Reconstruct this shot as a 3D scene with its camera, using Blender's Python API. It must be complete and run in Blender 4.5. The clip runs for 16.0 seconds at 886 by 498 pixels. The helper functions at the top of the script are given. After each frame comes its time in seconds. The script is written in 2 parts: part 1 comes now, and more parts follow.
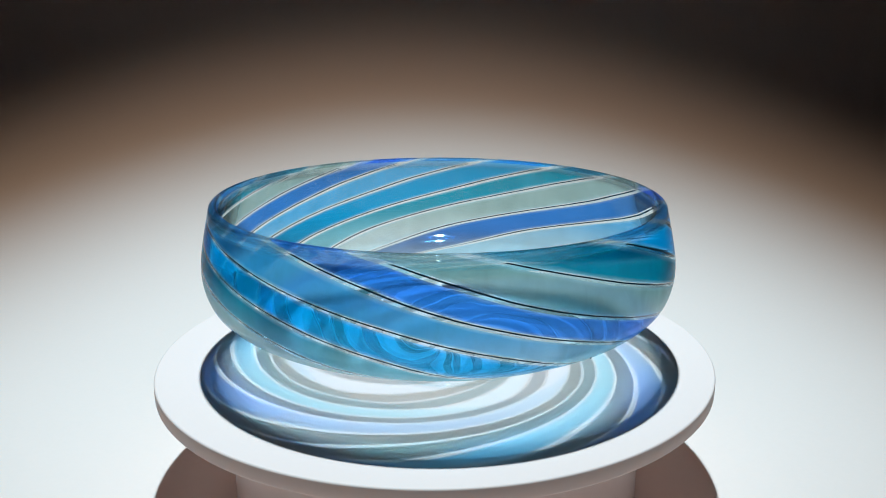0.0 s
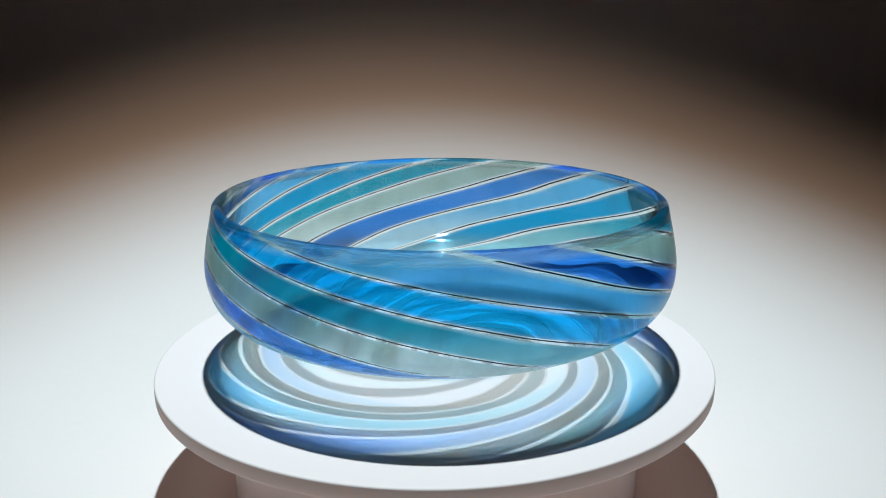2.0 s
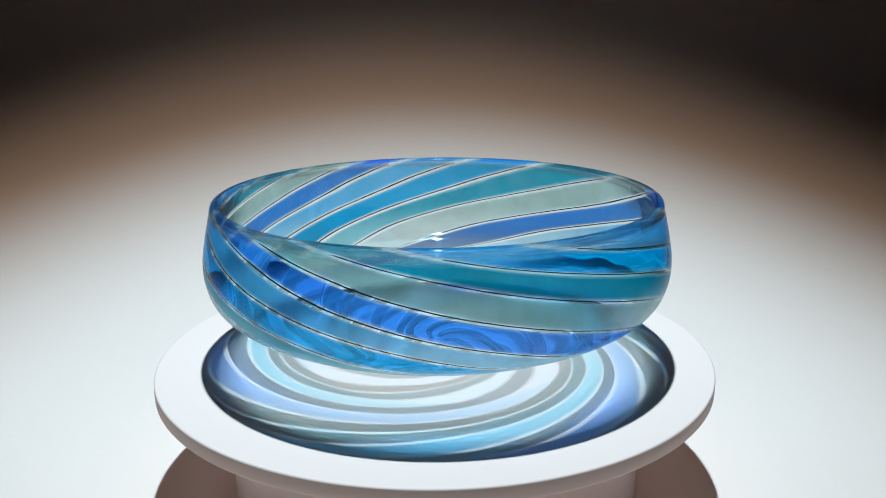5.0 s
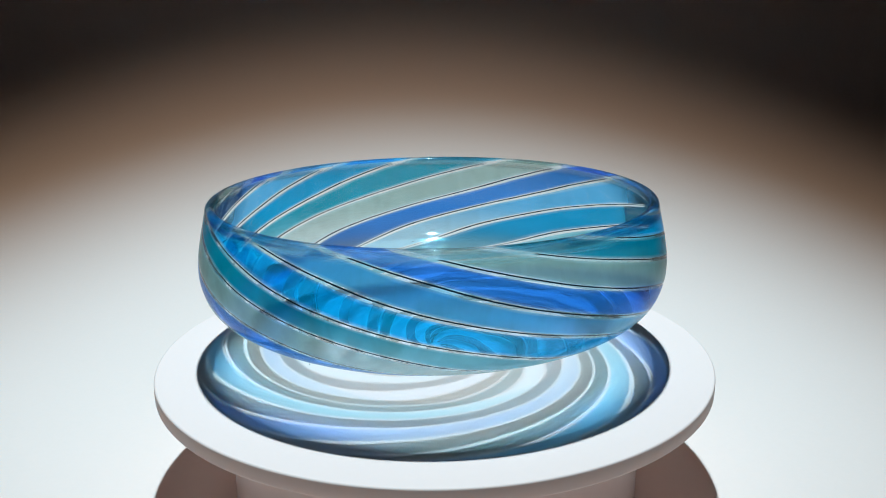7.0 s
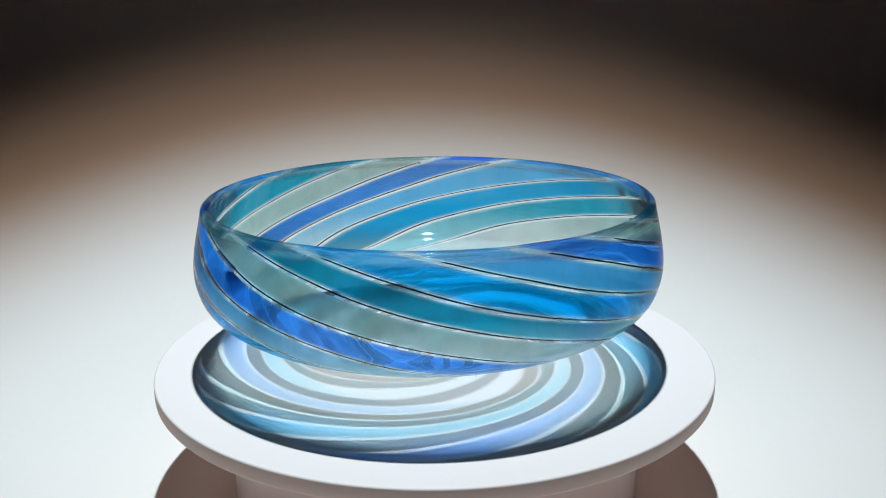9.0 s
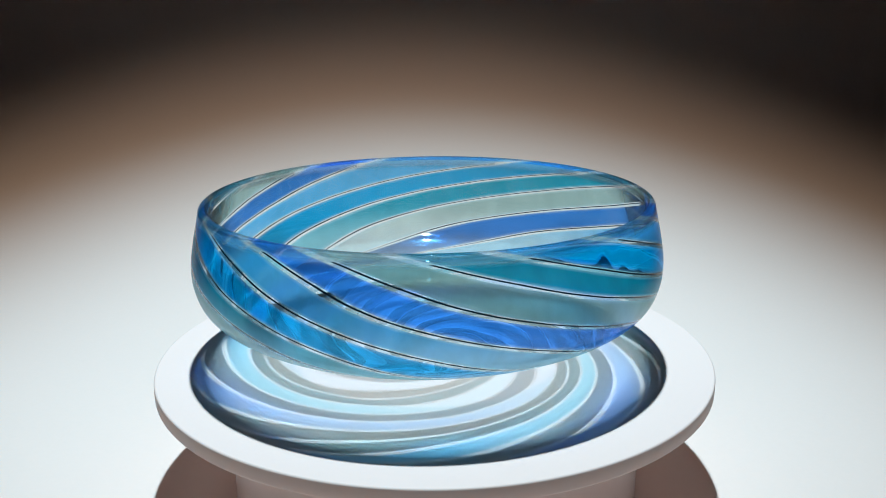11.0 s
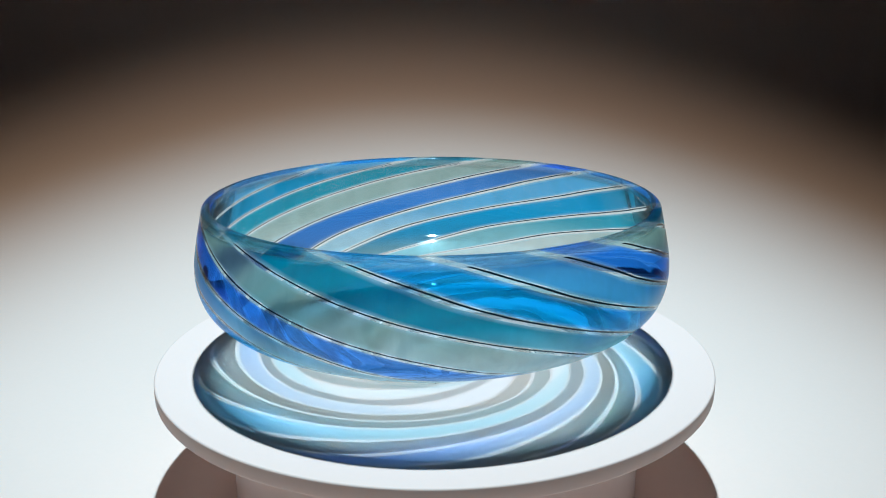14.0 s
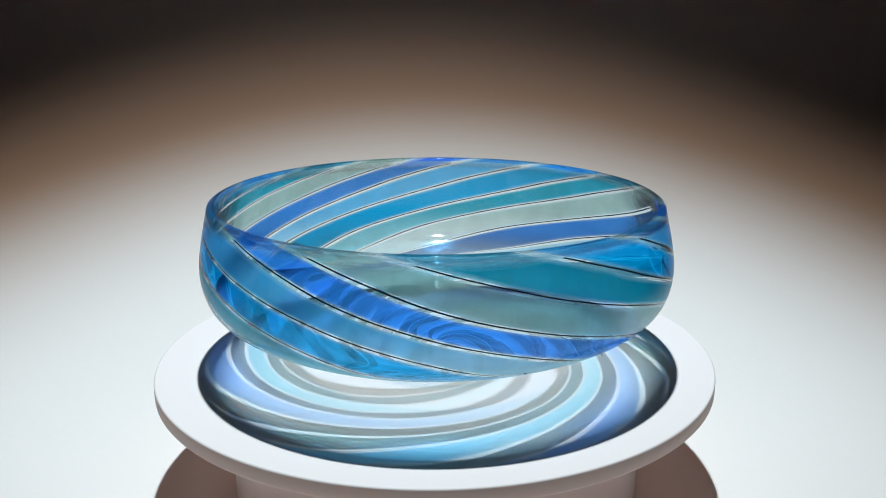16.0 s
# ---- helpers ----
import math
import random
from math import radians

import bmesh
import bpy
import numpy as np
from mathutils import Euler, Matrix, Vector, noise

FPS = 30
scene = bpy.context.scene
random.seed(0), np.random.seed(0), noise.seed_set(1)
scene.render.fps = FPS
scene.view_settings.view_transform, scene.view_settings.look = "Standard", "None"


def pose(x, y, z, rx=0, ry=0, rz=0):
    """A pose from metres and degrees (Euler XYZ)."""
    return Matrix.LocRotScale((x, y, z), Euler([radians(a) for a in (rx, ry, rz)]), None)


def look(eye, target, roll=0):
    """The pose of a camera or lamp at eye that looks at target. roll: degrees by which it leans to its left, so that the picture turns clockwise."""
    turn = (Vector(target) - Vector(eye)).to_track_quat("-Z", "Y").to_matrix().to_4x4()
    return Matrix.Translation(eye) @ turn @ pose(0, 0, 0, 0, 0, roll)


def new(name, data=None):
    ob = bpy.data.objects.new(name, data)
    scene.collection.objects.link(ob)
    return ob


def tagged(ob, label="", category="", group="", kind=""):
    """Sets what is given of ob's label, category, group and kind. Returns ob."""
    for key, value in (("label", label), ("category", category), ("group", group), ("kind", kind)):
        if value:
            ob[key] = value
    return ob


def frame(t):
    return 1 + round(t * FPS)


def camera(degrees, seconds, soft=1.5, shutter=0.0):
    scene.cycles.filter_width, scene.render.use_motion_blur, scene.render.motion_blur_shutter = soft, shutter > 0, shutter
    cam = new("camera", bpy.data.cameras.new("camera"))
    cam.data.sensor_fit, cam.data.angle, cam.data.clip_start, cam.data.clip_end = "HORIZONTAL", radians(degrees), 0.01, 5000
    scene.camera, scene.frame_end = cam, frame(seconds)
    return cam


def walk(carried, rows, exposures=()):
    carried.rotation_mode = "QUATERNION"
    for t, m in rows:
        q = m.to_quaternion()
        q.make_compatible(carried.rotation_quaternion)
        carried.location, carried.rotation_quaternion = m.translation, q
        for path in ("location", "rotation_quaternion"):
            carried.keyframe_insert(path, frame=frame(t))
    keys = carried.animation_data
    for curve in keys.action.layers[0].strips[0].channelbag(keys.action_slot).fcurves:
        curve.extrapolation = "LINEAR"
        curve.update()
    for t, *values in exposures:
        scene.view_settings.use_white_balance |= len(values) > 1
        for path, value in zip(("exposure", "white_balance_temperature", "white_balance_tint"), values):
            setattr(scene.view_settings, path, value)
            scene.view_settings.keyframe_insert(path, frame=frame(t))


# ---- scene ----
cam = camera(52.1, 16.0, 0.95)
TILT = radians(15.38)
EYE = Vector((0.0039, -0.3898, 0.1550))
VIEW = look(EYE, EYE + Vector((0, math.cos(TILT), -math.sin(TILT))), -0.36)
walk(cam, [(0.0, VIEW), (16.0, VIEW)])

TABLE_Z = -0.062          # the paper below the turntable; z = 0 is the platter's top
SPEED = 21.4              # degrees a second, counter-clockwise from above
OFFSET = 0.0028           # the bowl stands a little off the axis
LEAD = 2.2                # when the bowl is furthest to +x

# ---- light ----
world = bpy.data.worlds.new("world")
scene.world = world
world.use_nodes = True
world.node_tree.nodes["Background"].inputs["Color"].default_value = (1.0, 0.86, 0.74, 1)
world.node_tree.nodes["Background"].inputs["Strength"].default_value = 0.002


def spot(name, place, target, watts, degrees, blend, colour, size):
    data = bpy.data.lights.new(name, "SPOT")
    data.energy, data.spot_size, data.spot_blend = watts, radians(degrees), blend
    data.color, data.shadow_soft_size = colour, size
    ob = new(name, data)
    ob.matrix_world = look(place, target)
    return ob


LAMP = (0.0, 0.07, 1.40)
spot("spot_core", LAMP, (-0.022, 0.10, TABLE_Z), 95, 38.8, 1.0, (0.43, 0.80, 1.02), 0.018)
spot("spot_halo", LAMP, (-0.045, 0.09, TABLE_Z), 35, 52, 1.0, (1.0, 0.79, 0.57), 0.018)
scene.view_settings.exposure = 0.0

# ---- materials ----


def material(name):
    mat = bpy.data.materials.new(name)
    mat.use_nodes = True
    tree = mat.node_tree
    tree.nodes.clear()
    return mat, tree


def node(tree, kind, **inputs):
    n = tree.nodes.new(kind)
    for key, value in inputs.items():
        sock = n.inputs[int(key[1:])] if key[0] == "i" and key[1:].isdigit() else n.inputs[key.replace("_", " ")]
        if isinstance(value, bpy.types.NodeSocket):
            tree.links.new(value, sock)
        else:
            sock.default_value = value
    return n


def maths(tree, op, a, b=0.0, c=0.0):
    n = tree.nodes.new("ShaderNodeMath")
    n.operation = op
    for sock, value in zip(n.inputs, (a, b, c)):
        if isinstance(value, bpy.types.NodeSocket):
            tree.links.new(value, sock)
        else:
            sock.default_value = value
    return n.outputs[0]


def blend(tree, fac, a, b):
    """Two colours mixed by fac."""
    n = tree.nodes.new("ShaderNodeMix")
    n.data_type = "RGBA"
    for sock, value in ((n.inputs["Factor"], fac), (n.inputs[6], a), (n.inputs[7], b)):
        if isinstance(value, bpy.types.NodeSocket):
            tree.links.new(value, sock)
        else:
            sock.default_value = value
    return n.outputs[2]


def mixed(tree, fac, a, b):
    """Two shaders mixed by fac."""
    n = tree.nodes.new("ShaderNodeMixShader")
    if isinstance(fac, bpy.types.NodeSocket):
        tree.links.new(fac, n.inputs[0])
    else:
        n.inputs[0].default_value = fac
    tree.links.new(a, n.inputs[1])
    tree.links.new(b, n.inputs[2])
    return n.outputs[0]


def finish(tree, shader):
    out = tree.nodes.new("ShaderNodeOutputMaterial")
    tree.links.new(shader, out.inputs["Surface"])


def noise_of(tree, scale, detail=4.0, rough=0.55, distort=0.0, stretch=(1, 1, 1)):
    tex = tree.nodes.new("ShaderNodeTexCoord")
    mp = node(tree, "ShaderNodeMapping", Vector=tex.outputs["Object"])
    mp.inputs["Scale"].default_value = stretch
    return node(tree, "ShaderNodeTexNoise", Vector=mp.outputs[0], Scale=scale, Detail=detail, Roughness=rough, Distortion=distort).outputs["Fac"]


def bump_of(tree, height, strength, distance):
    return node(tree, "ShaderNodeBump", Height=height, Strength=strength, Distance=distance).outputs["Normal"]


def coat(tree, base, least=0.04, rough=0.03):
    """Gloss of glass over a shader: little face on, much at a grazing angle."""
    lw = node(tree, "ShaderNodeLayerWeight", Blend=0.5)
    fac = maths(tree, "POWER", lw.outputs["Facing"], 5.0)
    fac = maths(tree, "MULTIPLY_ADD", fac, 0.4 - least, least)
    gloss = node(tree, "ShaderNodeBsdfGlossy", Color=(1, 1, 1, 1), Roughness=rough)
    return mixed(tree, fac, base, gloss.outputs[0])


def ramp(tree, value, a, b, to_a=0.0, to_b=1.0):
    n = node(tree, "ShaderNodeMapRange", Value=value)
    n.interpolation_type = "SMOOTHSTEP"
    for key, number in (("From Min", a), ("From Max", b), ("To Min", to_a), ("To Max", to_b)):
        n.inputs[key].default_value = number
    return n.outputs[0]


def height_of(tree):
    tex = tree.nodes.new("ShaderNodeTexCoord")
    return node(tree, "ShaderNodeSeparateXYZ", Vector=tex.outputs["Object"]).outputs["Z"]


def lifted(tree, share):
    """A normal leant upwards: the wall thickens downwards like a prism, and bends what is seen through it."""
    geo = tree.nodes.new("ShaderNodeNewGeometry")
    lean = node(tree, "ShaderNodeCombineXYZ", Z=share)
    add = tree.nodes.new("ShaderNodeVectorMath")
    add.operation = "ADD"
    tree.links.new(geo.outputs["Normal"], add.inputs[0])
    tree.links.new(lean.outputs[0], add.inputs[1])
    norm = tree.nodes.new("ShaderNodeVectorMath")
    norm.operation = "NORMALIZE"
    tree.links.new(add.outputs[0], norm.inputs[0])
    return norm.outputs[0]


def edge_of(tree):
    """1 along the two edges of a band, where the colour runs out, 0 in its middle."""
    uv = tree.nodes.new("ShaderNodeUVMap")
    u = node(tree, "ShaderNodeSeparateXYZ", Vector=uv.outputs[0]).outputs["X"]
    wander = maths(tree, "MULTIPLY_ADD", noise_of(tree, 60, 3, 0.5, 0.5), 0.12, -0.06)
    off = maths(tree, "ABSOLUTE", maths(tree, "SUBTRACT", maths(tree, "ADD", u, wander), 0.5))
    return ramp(tree, off, 0.35, 0.53)


def lip_glass(tree, shader, tint):
    """The solid rounded lip bends what is seen through it."""
    at_lip = ramp(tree, height_of(tree), 0.0670, 0.0700)
    colour = tint if isinstance(tint, bpy.types.NodeSocket) else (*tint, 1)
    bent = node(tree, "ShaderNodeBsdfGlass", Color=colour, Roughness=0.0, IOR=1.5).outputs[0]
    straight = node(tree, "ShaderNodeBsdfTransparent", Color=blend(tree, 0.55, colour, (0.95, 0.98, 1.0, 1))).outputs[0]
    return mixed(tree, at_lip, shader, mixed(tree, 0.56, straight, bent))


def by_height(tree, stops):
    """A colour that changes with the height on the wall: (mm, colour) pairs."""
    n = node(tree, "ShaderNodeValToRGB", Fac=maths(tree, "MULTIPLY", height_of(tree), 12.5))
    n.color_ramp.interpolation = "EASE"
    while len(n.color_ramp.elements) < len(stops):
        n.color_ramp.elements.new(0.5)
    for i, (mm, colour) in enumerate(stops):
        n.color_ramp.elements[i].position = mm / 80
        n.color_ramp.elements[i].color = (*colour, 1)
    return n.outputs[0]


# the wall's lean as a prism, by the height
def prism(tree):
    return ramp(tree, height_of(tree), 0.010, 0.036, 0.0, 0.58)


def milky_glass(name, seen, low, base, shade):
    """Cloudy coloured glass: blurs what lies behind, glows with the light that enters it, and lets less and less pass towards the rim."""
    mat, tree = material(name)
    edge = maths(tree, "MULTIPLY", edge_of(tree), 0.5)
    streak = noise_of(tree, 90, 4, 0.6, 1.0, (1, 1, 0.5))
    cloud = noise_of(tree, 28, 3, 0.5, 0.6)
    var = maths(tree, "MULTIPLY_ADD", maths(tree, "ADD", streak, cloud), 0.36, 0.64)
    # dark base tint stands in for a dimmer bowl floor behind the front wall
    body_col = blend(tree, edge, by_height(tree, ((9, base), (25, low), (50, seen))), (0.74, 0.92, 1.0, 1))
    tint = node(tree, "ShaderNodeHueSaturation", Color=body_col, Value=var).outputs[0]
    passing = node(tree, "ShaderNodeBsdfTransparent", Color=blend(tree, edge, (*shade, 1), (0.95, 0.98, 1.0, 1))).outputs[0]
    diffuse = node(tree, "ShaderNodeBsdfDiffuse", Color=tint).outputs[0]
    glow = node(tree, "ShaderNodeBsdfTranslucent", Color=tint).outputs[0]
    veil = node(tree, "ShaderNodeBsdfRefraction", Color=tint, Roughness=0.34, IOR=1.13).outputs[0]
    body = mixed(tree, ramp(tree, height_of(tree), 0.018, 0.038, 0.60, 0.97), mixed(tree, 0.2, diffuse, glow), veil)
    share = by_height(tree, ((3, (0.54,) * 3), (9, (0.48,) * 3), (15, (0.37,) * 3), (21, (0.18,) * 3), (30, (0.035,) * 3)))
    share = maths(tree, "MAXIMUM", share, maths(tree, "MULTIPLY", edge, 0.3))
    finish(tree, coat(tree, lip_glass(tree, mixed(tree, share, body, passing), tint), least=0.018))
    return mat


def clear_glass(name, seen, low, shade):
    """Transparent coloured glass that bends what lies behind it, with the slight waves of a blown wall."""
    mat, tree = material(name)
    edge = maths(tree, "MULTIPLY", edge_of(tree), 0.35)
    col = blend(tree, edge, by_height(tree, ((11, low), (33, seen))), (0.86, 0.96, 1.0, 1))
    wave = noise_of(tree, 22, 1, 0.4, 1.2, (1, 1, 0.8))
    normal = node(tree, "ShaderNodeBump", Height=wave, Strength=0.16, Distance=0.016, Normal=lifted(tree, prism(tree))).outputs["Normal"]
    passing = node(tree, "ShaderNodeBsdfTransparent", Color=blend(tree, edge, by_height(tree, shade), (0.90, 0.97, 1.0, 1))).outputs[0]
    bent = node(tree, "ShaderNodeBsdfGlass", Color=col, Roughness=0.0, IOR=1.2, Normal=normal).outputs[0]
    share = ramp(tree, height_of(tree), 0.011, 0.034, 0.05, 0.76)
    finish(tree, coat(tree, lip_glass(tree, mixed(tree, share, passing, bent), col), least=0.022))
    return mat


def plain_glass(name, tint):
    mat, tree = material(name)
    passing = node(tree, "ShaderNodeBsdfTransparent", Color=(*tint, 1)).outputs[0]
    finish(tree, coat(tree, lip_glass(tree, passing, tint)))
    return mat


def line_glass(name, tint):
    """Pale glass between two bands, that blurs what lies behind."""
    mat, tree = material(name)
    passing = node(tree, "ShaderNodeBsdfTransparent", Color=(*tint, 1)).outputs[0]
    veil = node(tree, "ShaderNodeBsdfRefraction", Color=(*tint, 1), Roughness=0.12, IOR=1.06).outputs[0]
    body = mixed(tree, ramp(tree, height_of(tree), 0.020, 0.044, 0.1, 0.8), passing, veil)
    finish(tree, coat(tree, lip_glass(tree, body, tint)))
    return mat


def matte(name, colour, rough, spots=0.04, scale=60, relief=0.0002, gloss=0.3):
    mat, tree = material(name)
    fine = noise_of(tree, scale * 12, 3, 0.6)
    wide = noise_of(tree, scale * 0.12, 4, 0.6)
    var = maths(tree, "MULTIPLY_ADD", maths(tree, "ADD", fine, wide), spots, 1.0 - spots)
    col = node(tree, "ShaderNodeHueSaturation", Color=(*colour, 1), Value=var).outputs[0]
    bsdf = node(tree, "ShaderNodeBsdfPrincipled", Base_Color=col, Roughness=rough, Normal=bump_of(tree, fine, 0.25, relief))
    bsdf.inputs["Specular IOR Level"].default_value = gloss
    finish(tree, bsdf.outputs[0])
    return mat


PAPER = matte("white_paper", (0.88, 0.72, 0.66), 0.9, 0.03, 30, 0.0001, 0.1)
PLASTIC = matte("white_plastic", (0.91, 0.72, 0.67), 0.55, 0.02, 40, 0.00005, 0.2)
DARK_PAINT = matte("dark_wall_paint", (0.06, 0.055, 0.05), 0.9, 0.1, 8, 0.0005, 0.2)
DARK_FLOOR = matte("dark_floor", (0.08, 0.07, 0.06), 0.7, 0.1, 8, 0.0005, 0.3)

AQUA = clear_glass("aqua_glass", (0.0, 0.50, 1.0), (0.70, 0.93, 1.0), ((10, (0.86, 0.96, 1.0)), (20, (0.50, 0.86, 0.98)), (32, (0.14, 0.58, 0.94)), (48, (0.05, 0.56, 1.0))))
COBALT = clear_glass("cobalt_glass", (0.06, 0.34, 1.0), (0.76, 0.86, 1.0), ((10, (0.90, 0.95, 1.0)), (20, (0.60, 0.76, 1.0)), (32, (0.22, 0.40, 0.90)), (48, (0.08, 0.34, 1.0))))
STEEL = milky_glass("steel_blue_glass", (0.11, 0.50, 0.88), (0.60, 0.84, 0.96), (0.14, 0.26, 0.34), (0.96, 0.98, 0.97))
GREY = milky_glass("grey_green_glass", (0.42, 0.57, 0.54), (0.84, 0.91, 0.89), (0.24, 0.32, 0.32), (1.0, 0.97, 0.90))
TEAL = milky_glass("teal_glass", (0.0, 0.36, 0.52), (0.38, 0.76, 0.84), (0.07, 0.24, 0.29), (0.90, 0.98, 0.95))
CLEAR = line_glass("clear_line_glass", (0.97, 0.99, 1.0))
LINING = plain_glass("clear_lining_glass", (0.88, 0.975, 1.0))
FOOT = plain_glass("foot_glass", (0.95, 0.98, 0.99))
THREAD = matte("dark_glass_thread", (0.015, 0.04, 0.07), 0.15, 0.02, 60, 0.0, 0.5)
SEED = matte("dark_seed", (0.02, 0.04, 0.06), 0.3, 0.02, 60, 0.0, 0.5)

# ---- mesh helpers ----


def part(name, bm, mat, parent=None, label="", smooth=True):
    mesh = bpy.data.meshes.new(name)
    bm.normal_update()
    bm.to_mesh(mesh)
    bm.free()
    mesh.materials.append(mat)
    if smooth:
        mesh.polygons.foreach_set("use_smooth", [True] * len(mesh.polygons))
        mesh.set_sharp_from_angle(angle=radians(40))
    ob = new(name, mesh)
    ob.parent = parent
    return tagged(ob, label)


def lathe(profile, steps=128, close_ends=False):
    """A surface of revolution round z from (radius, height) points; a radius of 0 makes a pole."""
    bm = bmesh.new()
    rings = []
    for r, z in profile:
        if r < 1e-6:
            rings.append([bm.verts.new((0, 0, z))])
        else:
            rings.append([bm.verts.new((r * math.cos(2 * math.pi * i / steps), r * math.sin(2 * math.pi * i / steps), z)) for i in range(steps)])
    for a, b in zip(rings, rings[1:]):
        for i in range(steps):
            j = (i + 1) % steps
            if len(a) == 1 and len(b) > 1:
                bm.faces.new((a[0], b[i], b[j]))
            elif len(b) == 1 and len(a) > 1:
                bm.faces.new((a[i], a[j], b[0]))
            elif len(a) > 1:
                bm.faces.new((a[i], a[j], b[j], b[i]))
    return bm


def slab(x0, y0, z0, x1, y1, z1):
    bm = bmesh.new()
    bmesh.ops.create_cube(bm, size=1, matrix=Matrix.Translation(((x0 + x1) / 2, (y0 + y1) / 2, (z0 + z1) / 2)) @ Matrix.Diagonal((x1 - x0, y1 - y0, z1 - z0, 1)))
    return bm


# ---- the room round the set ----
ROOM = 3.2
FLOOR_Z = TABLE_Z - 0.74


def room():
    f, top = FLOOR_Z, 2.1
    tagged(part("floor", slab(-ROOM, -ROOM, f - 0.1, ROOM, ROOM, f), DARK_FLOOR, smooth=False), "dark bare floor of an unlit room", "floor", kind="structure")
    tagged(part("ceiling", slab(-ROOM, -ROOM, top, ROOM, ROOM, top + 0.1), DARK_PAINT, smooth=False), "dark painted ceiling of an unlit room", "ceiling", kind="structure")
    for name, box in (("wall_north", (-ROOM, ROOM, f, ROOM, ROOM + 0.1, top)), ("wall_south", (-ROOM, -ROOM - 0.1, f, ROOM, -ROOM, top)),
                      ("wall_east", (ROOM, -ROOM, f, ROOM + 0.1, ROOM, top)), ("wall_west", (-ROOM - 0.1, -ROOM, f, -ROOM, ROOM, top))):
        tagged(part(name, slab(*box), DARK_PAINT, smooth=False), "dark painted wall of an unlit room", "wall", kind="structure")


room()

# ---- paper sweep on a table ----
SWEEP_Y, SWEEP_R = 0.12, 0.85


def paper_sweep():
    line = [(-1.0, TABLE_Z)] + [(SWEEP_Y + SWEEP_R * math.sin(a), TABLE_Z + SWEEP_R - SWEEP_R * math.cos(a)) for a in np.linspace(0, math.pi / 2.0, 60)]
    bm = bmesh.new()
    rows = [[bm.verts.new((x, y, z)) for x in (-1.6, 1.6)] for y, z in line]
    for a, b in zip(rows, rows[1:]):
        bm.faces.new((a[0], a[1], b[1], b[0]))
    bm.normal_update()
    bmesh.ops.solidify(bm, geom=bm.faces[:], thickness=0.002)
    return tagged(part("paper_backdrop", bm, PAPER), "seamless white paper backdrop curving up behind the turntable", "backdrop", kind="structure")


def table():
    top = new("table")
    tagged(top, "plain dark table under the paper backdrop", "table")
    z = TABLE_Z - 0.004
    part("tabletop", slab(-1.3, -1.0, z - 0.03, 1.3, 0.9, z), DARK_FLOOR, top, smooth=False)
    for x in (-1.2, 1.2):
        for y in (-0.9, 0.8):
            part("leg", slab(x - 0.03, y - 0.03, FLOOR_Z, x + 0.03, y + 0.03, z - 0.03), DARK_FLOOR, top, smooth=False)


paper_sweep()
table()

# ---- turntable ----
DISC_R, DISC_T, DRUM_R = 0.1239, 0.0065, 0.093


def turntable():
    base = new("turntable")
    base.location = (0, 0, TABLE_Z)
    tagged(base, "round white plastic display turntable on white paper", "turntable")
    h = -TABLE_Z - DISC_T
    drum = [(0, 0.0), (DRUM_R - 0.001, 0.0), (DRUM_R, 0.001), (DRUM_R, h - 0.0045), (DRUM_R - 0.001, h - 0.0035), (0, h - 0.0035)]
    part("drum", lathe(drum[::-1]), PLASTIC, base, "white plastic drum base")
    part("spindle", lathe([(0, h), (0.03, h), (0.03, h - 0.0038), (0, h - 0.0038)], 48), PLASTIC, base)
    b = 0.0008
    rim = [(DISC_R - b + b * math.sin(a), h + DISC_T - b + b * math.cos(a)) for a in np.linspace(0, math.pi / 2, 5)]
    rim += [(DISC_R - b + b * math.cos(a), h + b - b * math.sin(a)) for a in np.linspace(0, math.pi / 2, 5)]
    platter = part("platter", lathe([(0, h + DISC_T)] + rim + [(0, h)], 256), PLASTIC, base, "white turning platter")
    return platter


PLATTER = turntable()

# ---- the bowl ----
WALL = 0.0046
# outer radius over height, in mm
SHAPE = [(2.5, 1.0), (12, 0.8), (22, 0.9), (25, 1.6), (33, 4.0), (51, 9.0), (70.1, 16.0), (83.4, 21.0), (92.9, 26.0), (98.8, 32.0), (101.7, 40.0), (102.1, 48.0), (100.7, 57.0), (98.9, 65.0), (97.9, 69.5)]
# turn of the pattern, in degrees, at heights in mm on the wall
TURN = [(73.0, 0), (70.0, 5), (68.0, 10), (64.0, 18), (60.0, 26), (55.0, 35), (50.0, 45), (45.0, 56), (40.0, 67), (35.0, 78), (30.0, 88), (28.7, 90.5)]
# where the colours meet at the lip, degrees at the start
SEAMS = [-164, -128, -105, -80, -57, -34, -11, 10, 33, 52, 75, 98.5, 119, 141, 167, 196]


def curve(points, n):
    """A smooth line of n points through the given ones (Catmull-Rom, even steps by length)."""
    p = np.array(points, float)
    p = np.vstack([2 * p[0] - p[1], p, 2 * p[-1] - p[-2]])
    out = []
    for i in range(1, len(p) - 2):
        for t in np.linspace(0, 1, 24, endpoint=False):
            out.append(0.5 * (2 * p[i] + (p[i + 1] - p[i - 1]) * t + (2 * p[i - 1] - 5 * p[i] + 4 * p[i + 1] - p[i + 2]) * t * t + (3 * p[i] - p[i - 1] - 3 * p[i + 1] + p[i + 2]) * t ** 3))
    out.append(p[-2])
    out = np.array(out)
    s = np.concatenate([[0], np.cumsum(np.hypot(*np.diff(out, axis=0).T))])
    q = np.linspace(0, s[-1], n)
    return np.stack([np.interp(q, s, out[:, 0]), np.interp(q, s, out[:, 1])], 1)


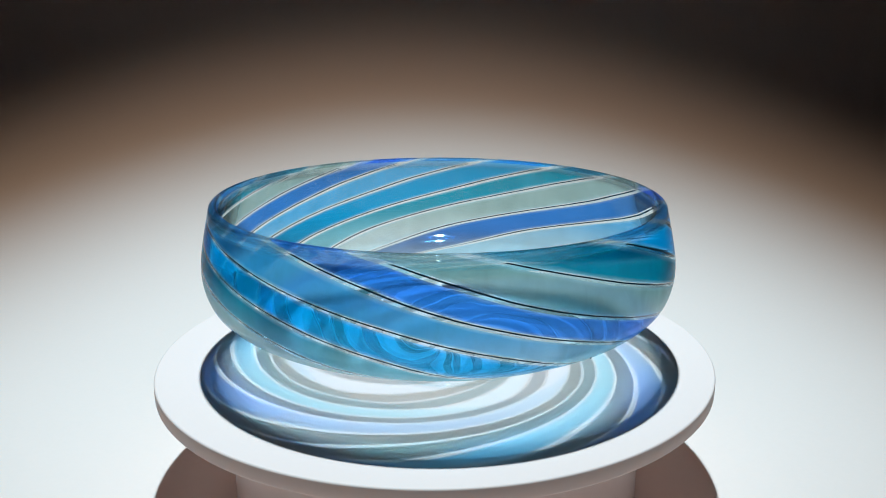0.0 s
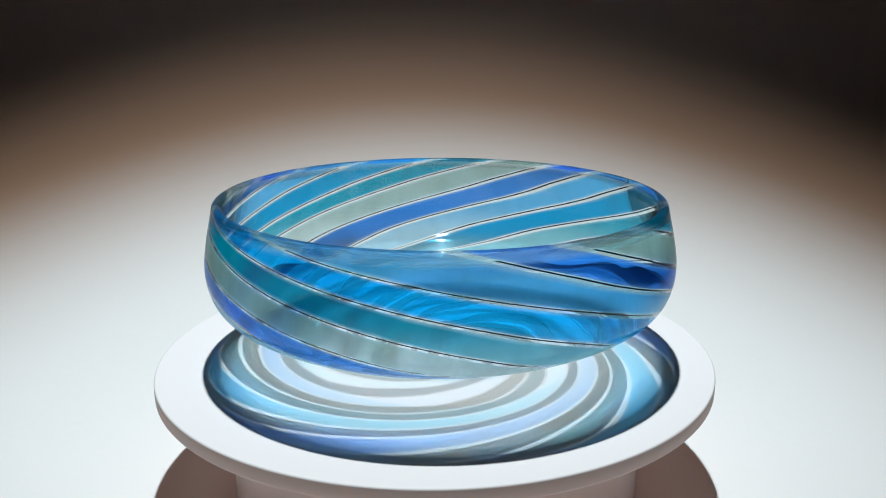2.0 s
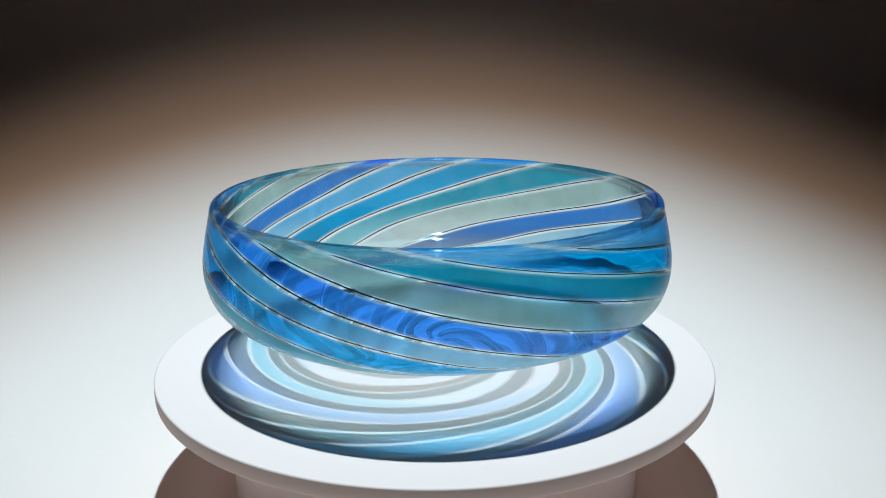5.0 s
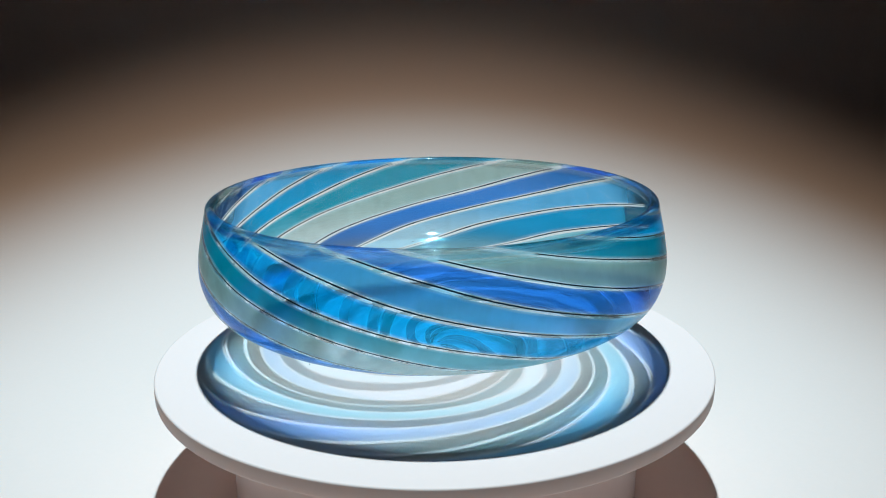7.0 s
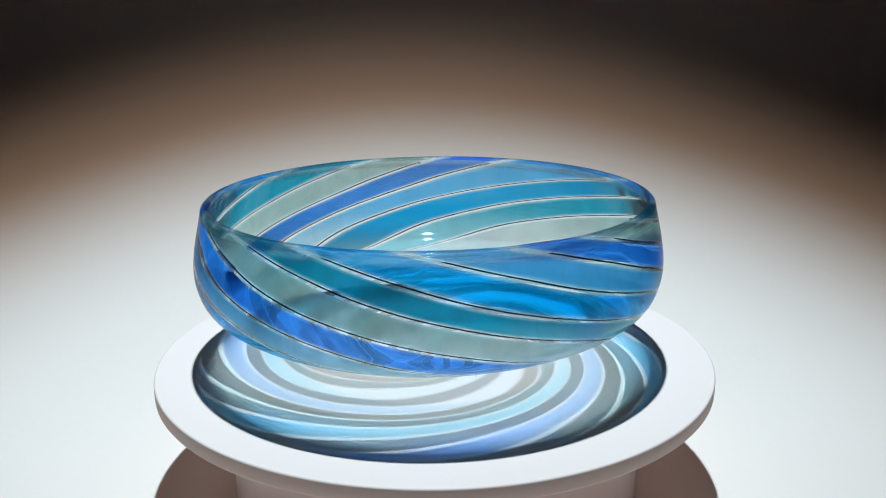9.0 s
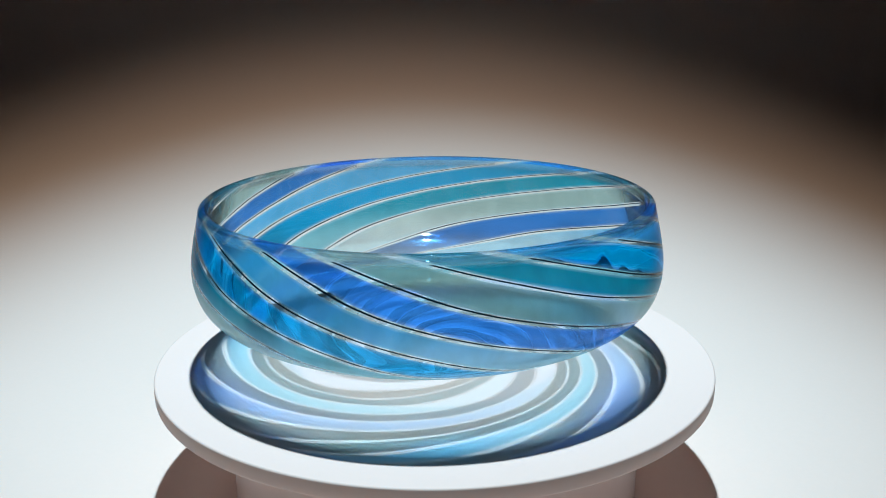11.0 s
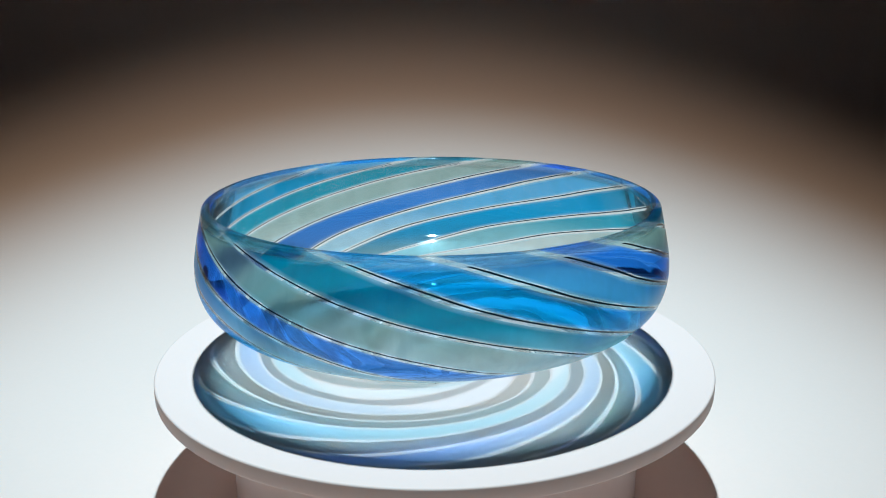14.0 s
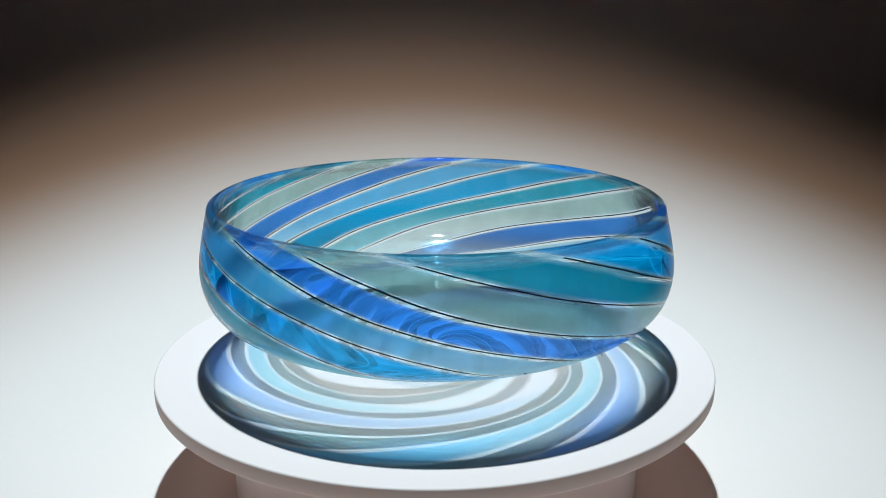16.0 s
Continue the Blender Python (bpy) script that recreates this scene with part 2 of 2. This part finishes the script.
# further turn towards the base, by the outer radius in mm
BASE_TURN = [(2, -30), (22, -30), (45, -15), (58, 8.5), (68, 12), (76, 7), (84, 3), (90, 1.5), (95, 1.5), (99.5, 1), (102, 0)]
# how each seam strays from the common turn, degrees, at heights in mm on the wall
SWAY_Z = (20, 32, 40, 50, 60, 70)
SWAY = [
    (5.6, 8.0, 9.7, 11.2, 1.5, -16.8),
    (-6.2, -6.2, -5.6, -4.0, -3.2, -3.9),
    (-3.5, -4.6, -5.9, -6.3, -5.5, -3.9),
    (-8.1, -4.0, -1.7, -2.8, -5.1, -6.8),
    (-10.4, -8.3, -5.4, -2.2, -0.1, 1.4),
    (-9.3, -10.2, -8.5, -4.9, -0.9, 2.8),
    (-7.9, -9.2, -9.8, -8.6, -3.9, 1.0),
    (-0.6, -4.1, -6.7, -7.2, -6.2, -3.2),
    (-0.3, -2.2, -3.7, -4.6, -6.1, -7.2),
    (3.5, 0.3, -2.3, -3.6, -4.9, -5.9),
    (6.6, 3.1, 0.0, -2.0, -3.0, -4.5),
    (2.5, -0.9, -3.5, -3.9, -4.3, -5.3),
    (10.9, 7.8, 4.2, -0.4, -5.2, -7.4),
    (10.7, 12.8, 13.4, 7.6, -2.2, -11.3),
    (6.9, 11.0, 12.9, 12.3, -1.1, -16.2),
]


def stray(k, z):
    """Degrees by which seam k strays at that height, with no corners."""
    near = np.linspace(z - 5, z + 5, 11)
    return float(np.mean(np.interp(near, SWAY_Z, SWAY[k % 15])))


def twist(r, z):
    """Degrees by which the pattern has turned at that place of the wall, in mm."""
    more = float(np.interp(r, *np.array(BASE_TURN).T)) if z < 41 else 0.0
    if z >= 28.7:
        t = np.array(TURN[::-1])
        return float(np.interp(z, t[:, 0], t[:, 1])) + more
    return 90.5 + float(np.interp(LOW_R - r, LOW_R - LOW_LINE, LOW_TURN)) + more


OUTER = curve(SHAPE, 130)
# below 28.7 mm the turn grows the faster the nearer the middle
LOW_R = float(np.interp(28.7, OUTER[40:, 1], OUTER[40:, 0]))
LOW_LINE = np.arange(LOW_R, 2.0, -0.1)
LOW_TURN = np.cumsum(0.1 * np.minimum(2.7 * (81 / LOW_LINE) ** 1.66, 4.4))


def lip(n=14):
    """The rounded rim, from the outer wall over the top down to the inner wall."""
    r, z = OUTER[-1]
    half = WALL * 500
    return [(r - half + half * math.cos(a), z + half * math.sin(a) * 0.95) for a in np.linspace(0.12, math.pi * 0.9, n)]


PATH = [tuple(q) for q in OUTER] + lip()


def uneven(x, y, z):
    """The lip stands a little higher on one side."""
    lift = 0.5 + 0.5 * math.cos(math.atan2(y, x) - radians(175))
    return x, y, z * (1.010 + 0.018 * lift)


def ribbon(a0, a1, cols, seams, rows=None, taper=False):
    """A strip of the bowl's outer wall and rim between two seams (degrees at the lip), that follows the twist."""
    bm = bmesh.new()
    grid = []
    line = rows or PATH
    for i, (r, z) in enumerate(line):
        a2 = a0 + (a1 - a0) * (min(1.0, max(0.4, (z - 14) / 20)) if taper else 1.0)
        on_lip = z > OUTER[-1][1] + 1e-6
        t = twist(r, z) if not on_lip else twist(98, OUTER[-1][1]) * max(0, 1 - (z - OUTER[-1][1]) / 2.5)
        grid.append([bm.verts.new(uneven(r * 0.001 * math.cos(radians(a + t)), r * 0.001 * math.sin(radians(a + t)), z * 0.001)) for a in np.linspace(a0 + stray(seams[0], z), a2 + stray(seams[1], z), cols)])
    layer = bm.loops.layers.uv.new("across")
    for i, (p, q) in enumerate(zip(grid, grid[1:])):
        for j in range(cols - 1):
            face = bm.faces.new((p[j], p[j + 1], q[j + 1], q[j]))
            for loop, du, dv in zip(face.loops, (0, 1, 1, 0), (0, 0, 1, 1)):
                loop[layer].uv = ((j + du) / (cols - 1), (i + dv) / len(grid))
    return bm


def glass_bowl():
    bowl = new("glass_bowl")
    tagged(bowl, "blown glass bowl with swirled aqua, teal and cobalt bands", "bowl")
    kinds = [("steel_band", STEEL, "cloudy steel-blue glass band"), ("cobalt_band", COBALT, "transparent cobalt-blue glass band"), ("grey_band", GREY, "cloudy grey-green glass band"),
             ("teal_band", TEAL, "cloudy deep teal glass band"), ("aqua_band", AQUA, "transparent aqua glass band")]
    lead, dark, pale, edge = 0.6, 1.1, 1.5, 0.8
    low = [tuple(q) for q in OUTER if q[1] < 69.2]
    thread = [q for q in low if q[0] > 34]
    for k in range(15):
        name, mat, label = kinds[k % 5]
        a, b = SEAMS[k], SEAMS[k + 1]
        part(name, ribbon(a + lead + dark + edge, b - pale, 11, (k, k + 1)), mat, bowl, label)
        part("dark_thread", ribbon(a + lead, a + lead + dark, 3, (k, k), rows=thread, taper=True), THREAD, bowl, "thin dark glass thread")
        part("clear_line", ribbon(b - pale, b + lead, 4, (k + 1, k + 1)), CLEAR, bowl, "thin line of clear glass")
        part("clear_line", ribbon(a + lead + dark, a + lead + dark + edge, 2, (k, k)), CLEAR, bowl, "thin line of clear glass")
        part("clear_line", ribbon(a + lead, a + lead + dark, 2, (k, k), rows=PATH[len(low) - 1:]), CLEAR, bowl)
    # the clear lining, from the lip down to the middle of the base
    r, z = OUTER[-1]
    half = WALL * 500
    inner = [((r - half + half * math.cos(a)) * 0.001, (z + half * math.sin(a) * 0.95) * 0.001) for a in np.linspace(math.pi * 0.9, math.pi, 3)]
    pts = OUTER
    for i in range(len(pts) - 1, 0, -1):
        d = pts[i] - pts[i - 1]
        d = d / np.hypot(*d)
        q = pts[i] + np.array([-d[1], d[0]]) * WALL * 1000
        if q[0] > 76:
            inner.append((q[0] * 0.001, q[1] * 0.001))
    # it runs out into the one thickness of the base
    inner += [(0.072, 0.0205), (0.066, 0.0170), (0.060, 0.0128)]
    bm = lathe(inner, 192)
    for v in bm.verts:
        v.co = uneven(*v.co)
    part("lining", bm, LINING, bowl, "clear glass lining inside the bowl")
    ring = [(0.0340 + 0.0022 * math.cos(a), 0.0020 + 0.0019 * math.sin(a)) for a in np.linspace(0, 2 * math.pi, 13)]
    bm = lathe(ring, 96)
    bmesh.ops.translate(bm, verts=bm.verts[:], vec=(0.004, -0.006, 0.0))
    part("foot", bm, FOOT, bowl, "clear glass foot ring under the bowl")
    for x, y, z, size in ((0.0567, -0.0735, 0.0262, 0.00036), (0.0797, -0.0432, 0.0242, 0.00024), (0.0015, 0.0887, 0.0234, 0.00024)):
        bm = bmesh.new()
        bmesh.ops.create_icosphere(bm, subdivisions=2, radius=size, matrix=Matrix.Translation((x, y, z)))
        part("seed", bm, SEED, bowl, "small dark seed in the glass")
    return bowl


BOWL = glass_bowl()


def motions():
    h = -TABLE_Z
    rows, turns = [], []
    for i in range(17):
        a = radians(SPEED * (i - LEAD))
        rows.append((float(i), pose(OFFSET * math.cos(a), OFFSET * math.sin(a), 0.0, 0, 0, SPEED * i)))
        turns.append((float(i), pose(0, 0, 0, 0, 0, SPEED * i)))
    walk(BOWL, rows)
    walk(PLATTER, turns)


motions()
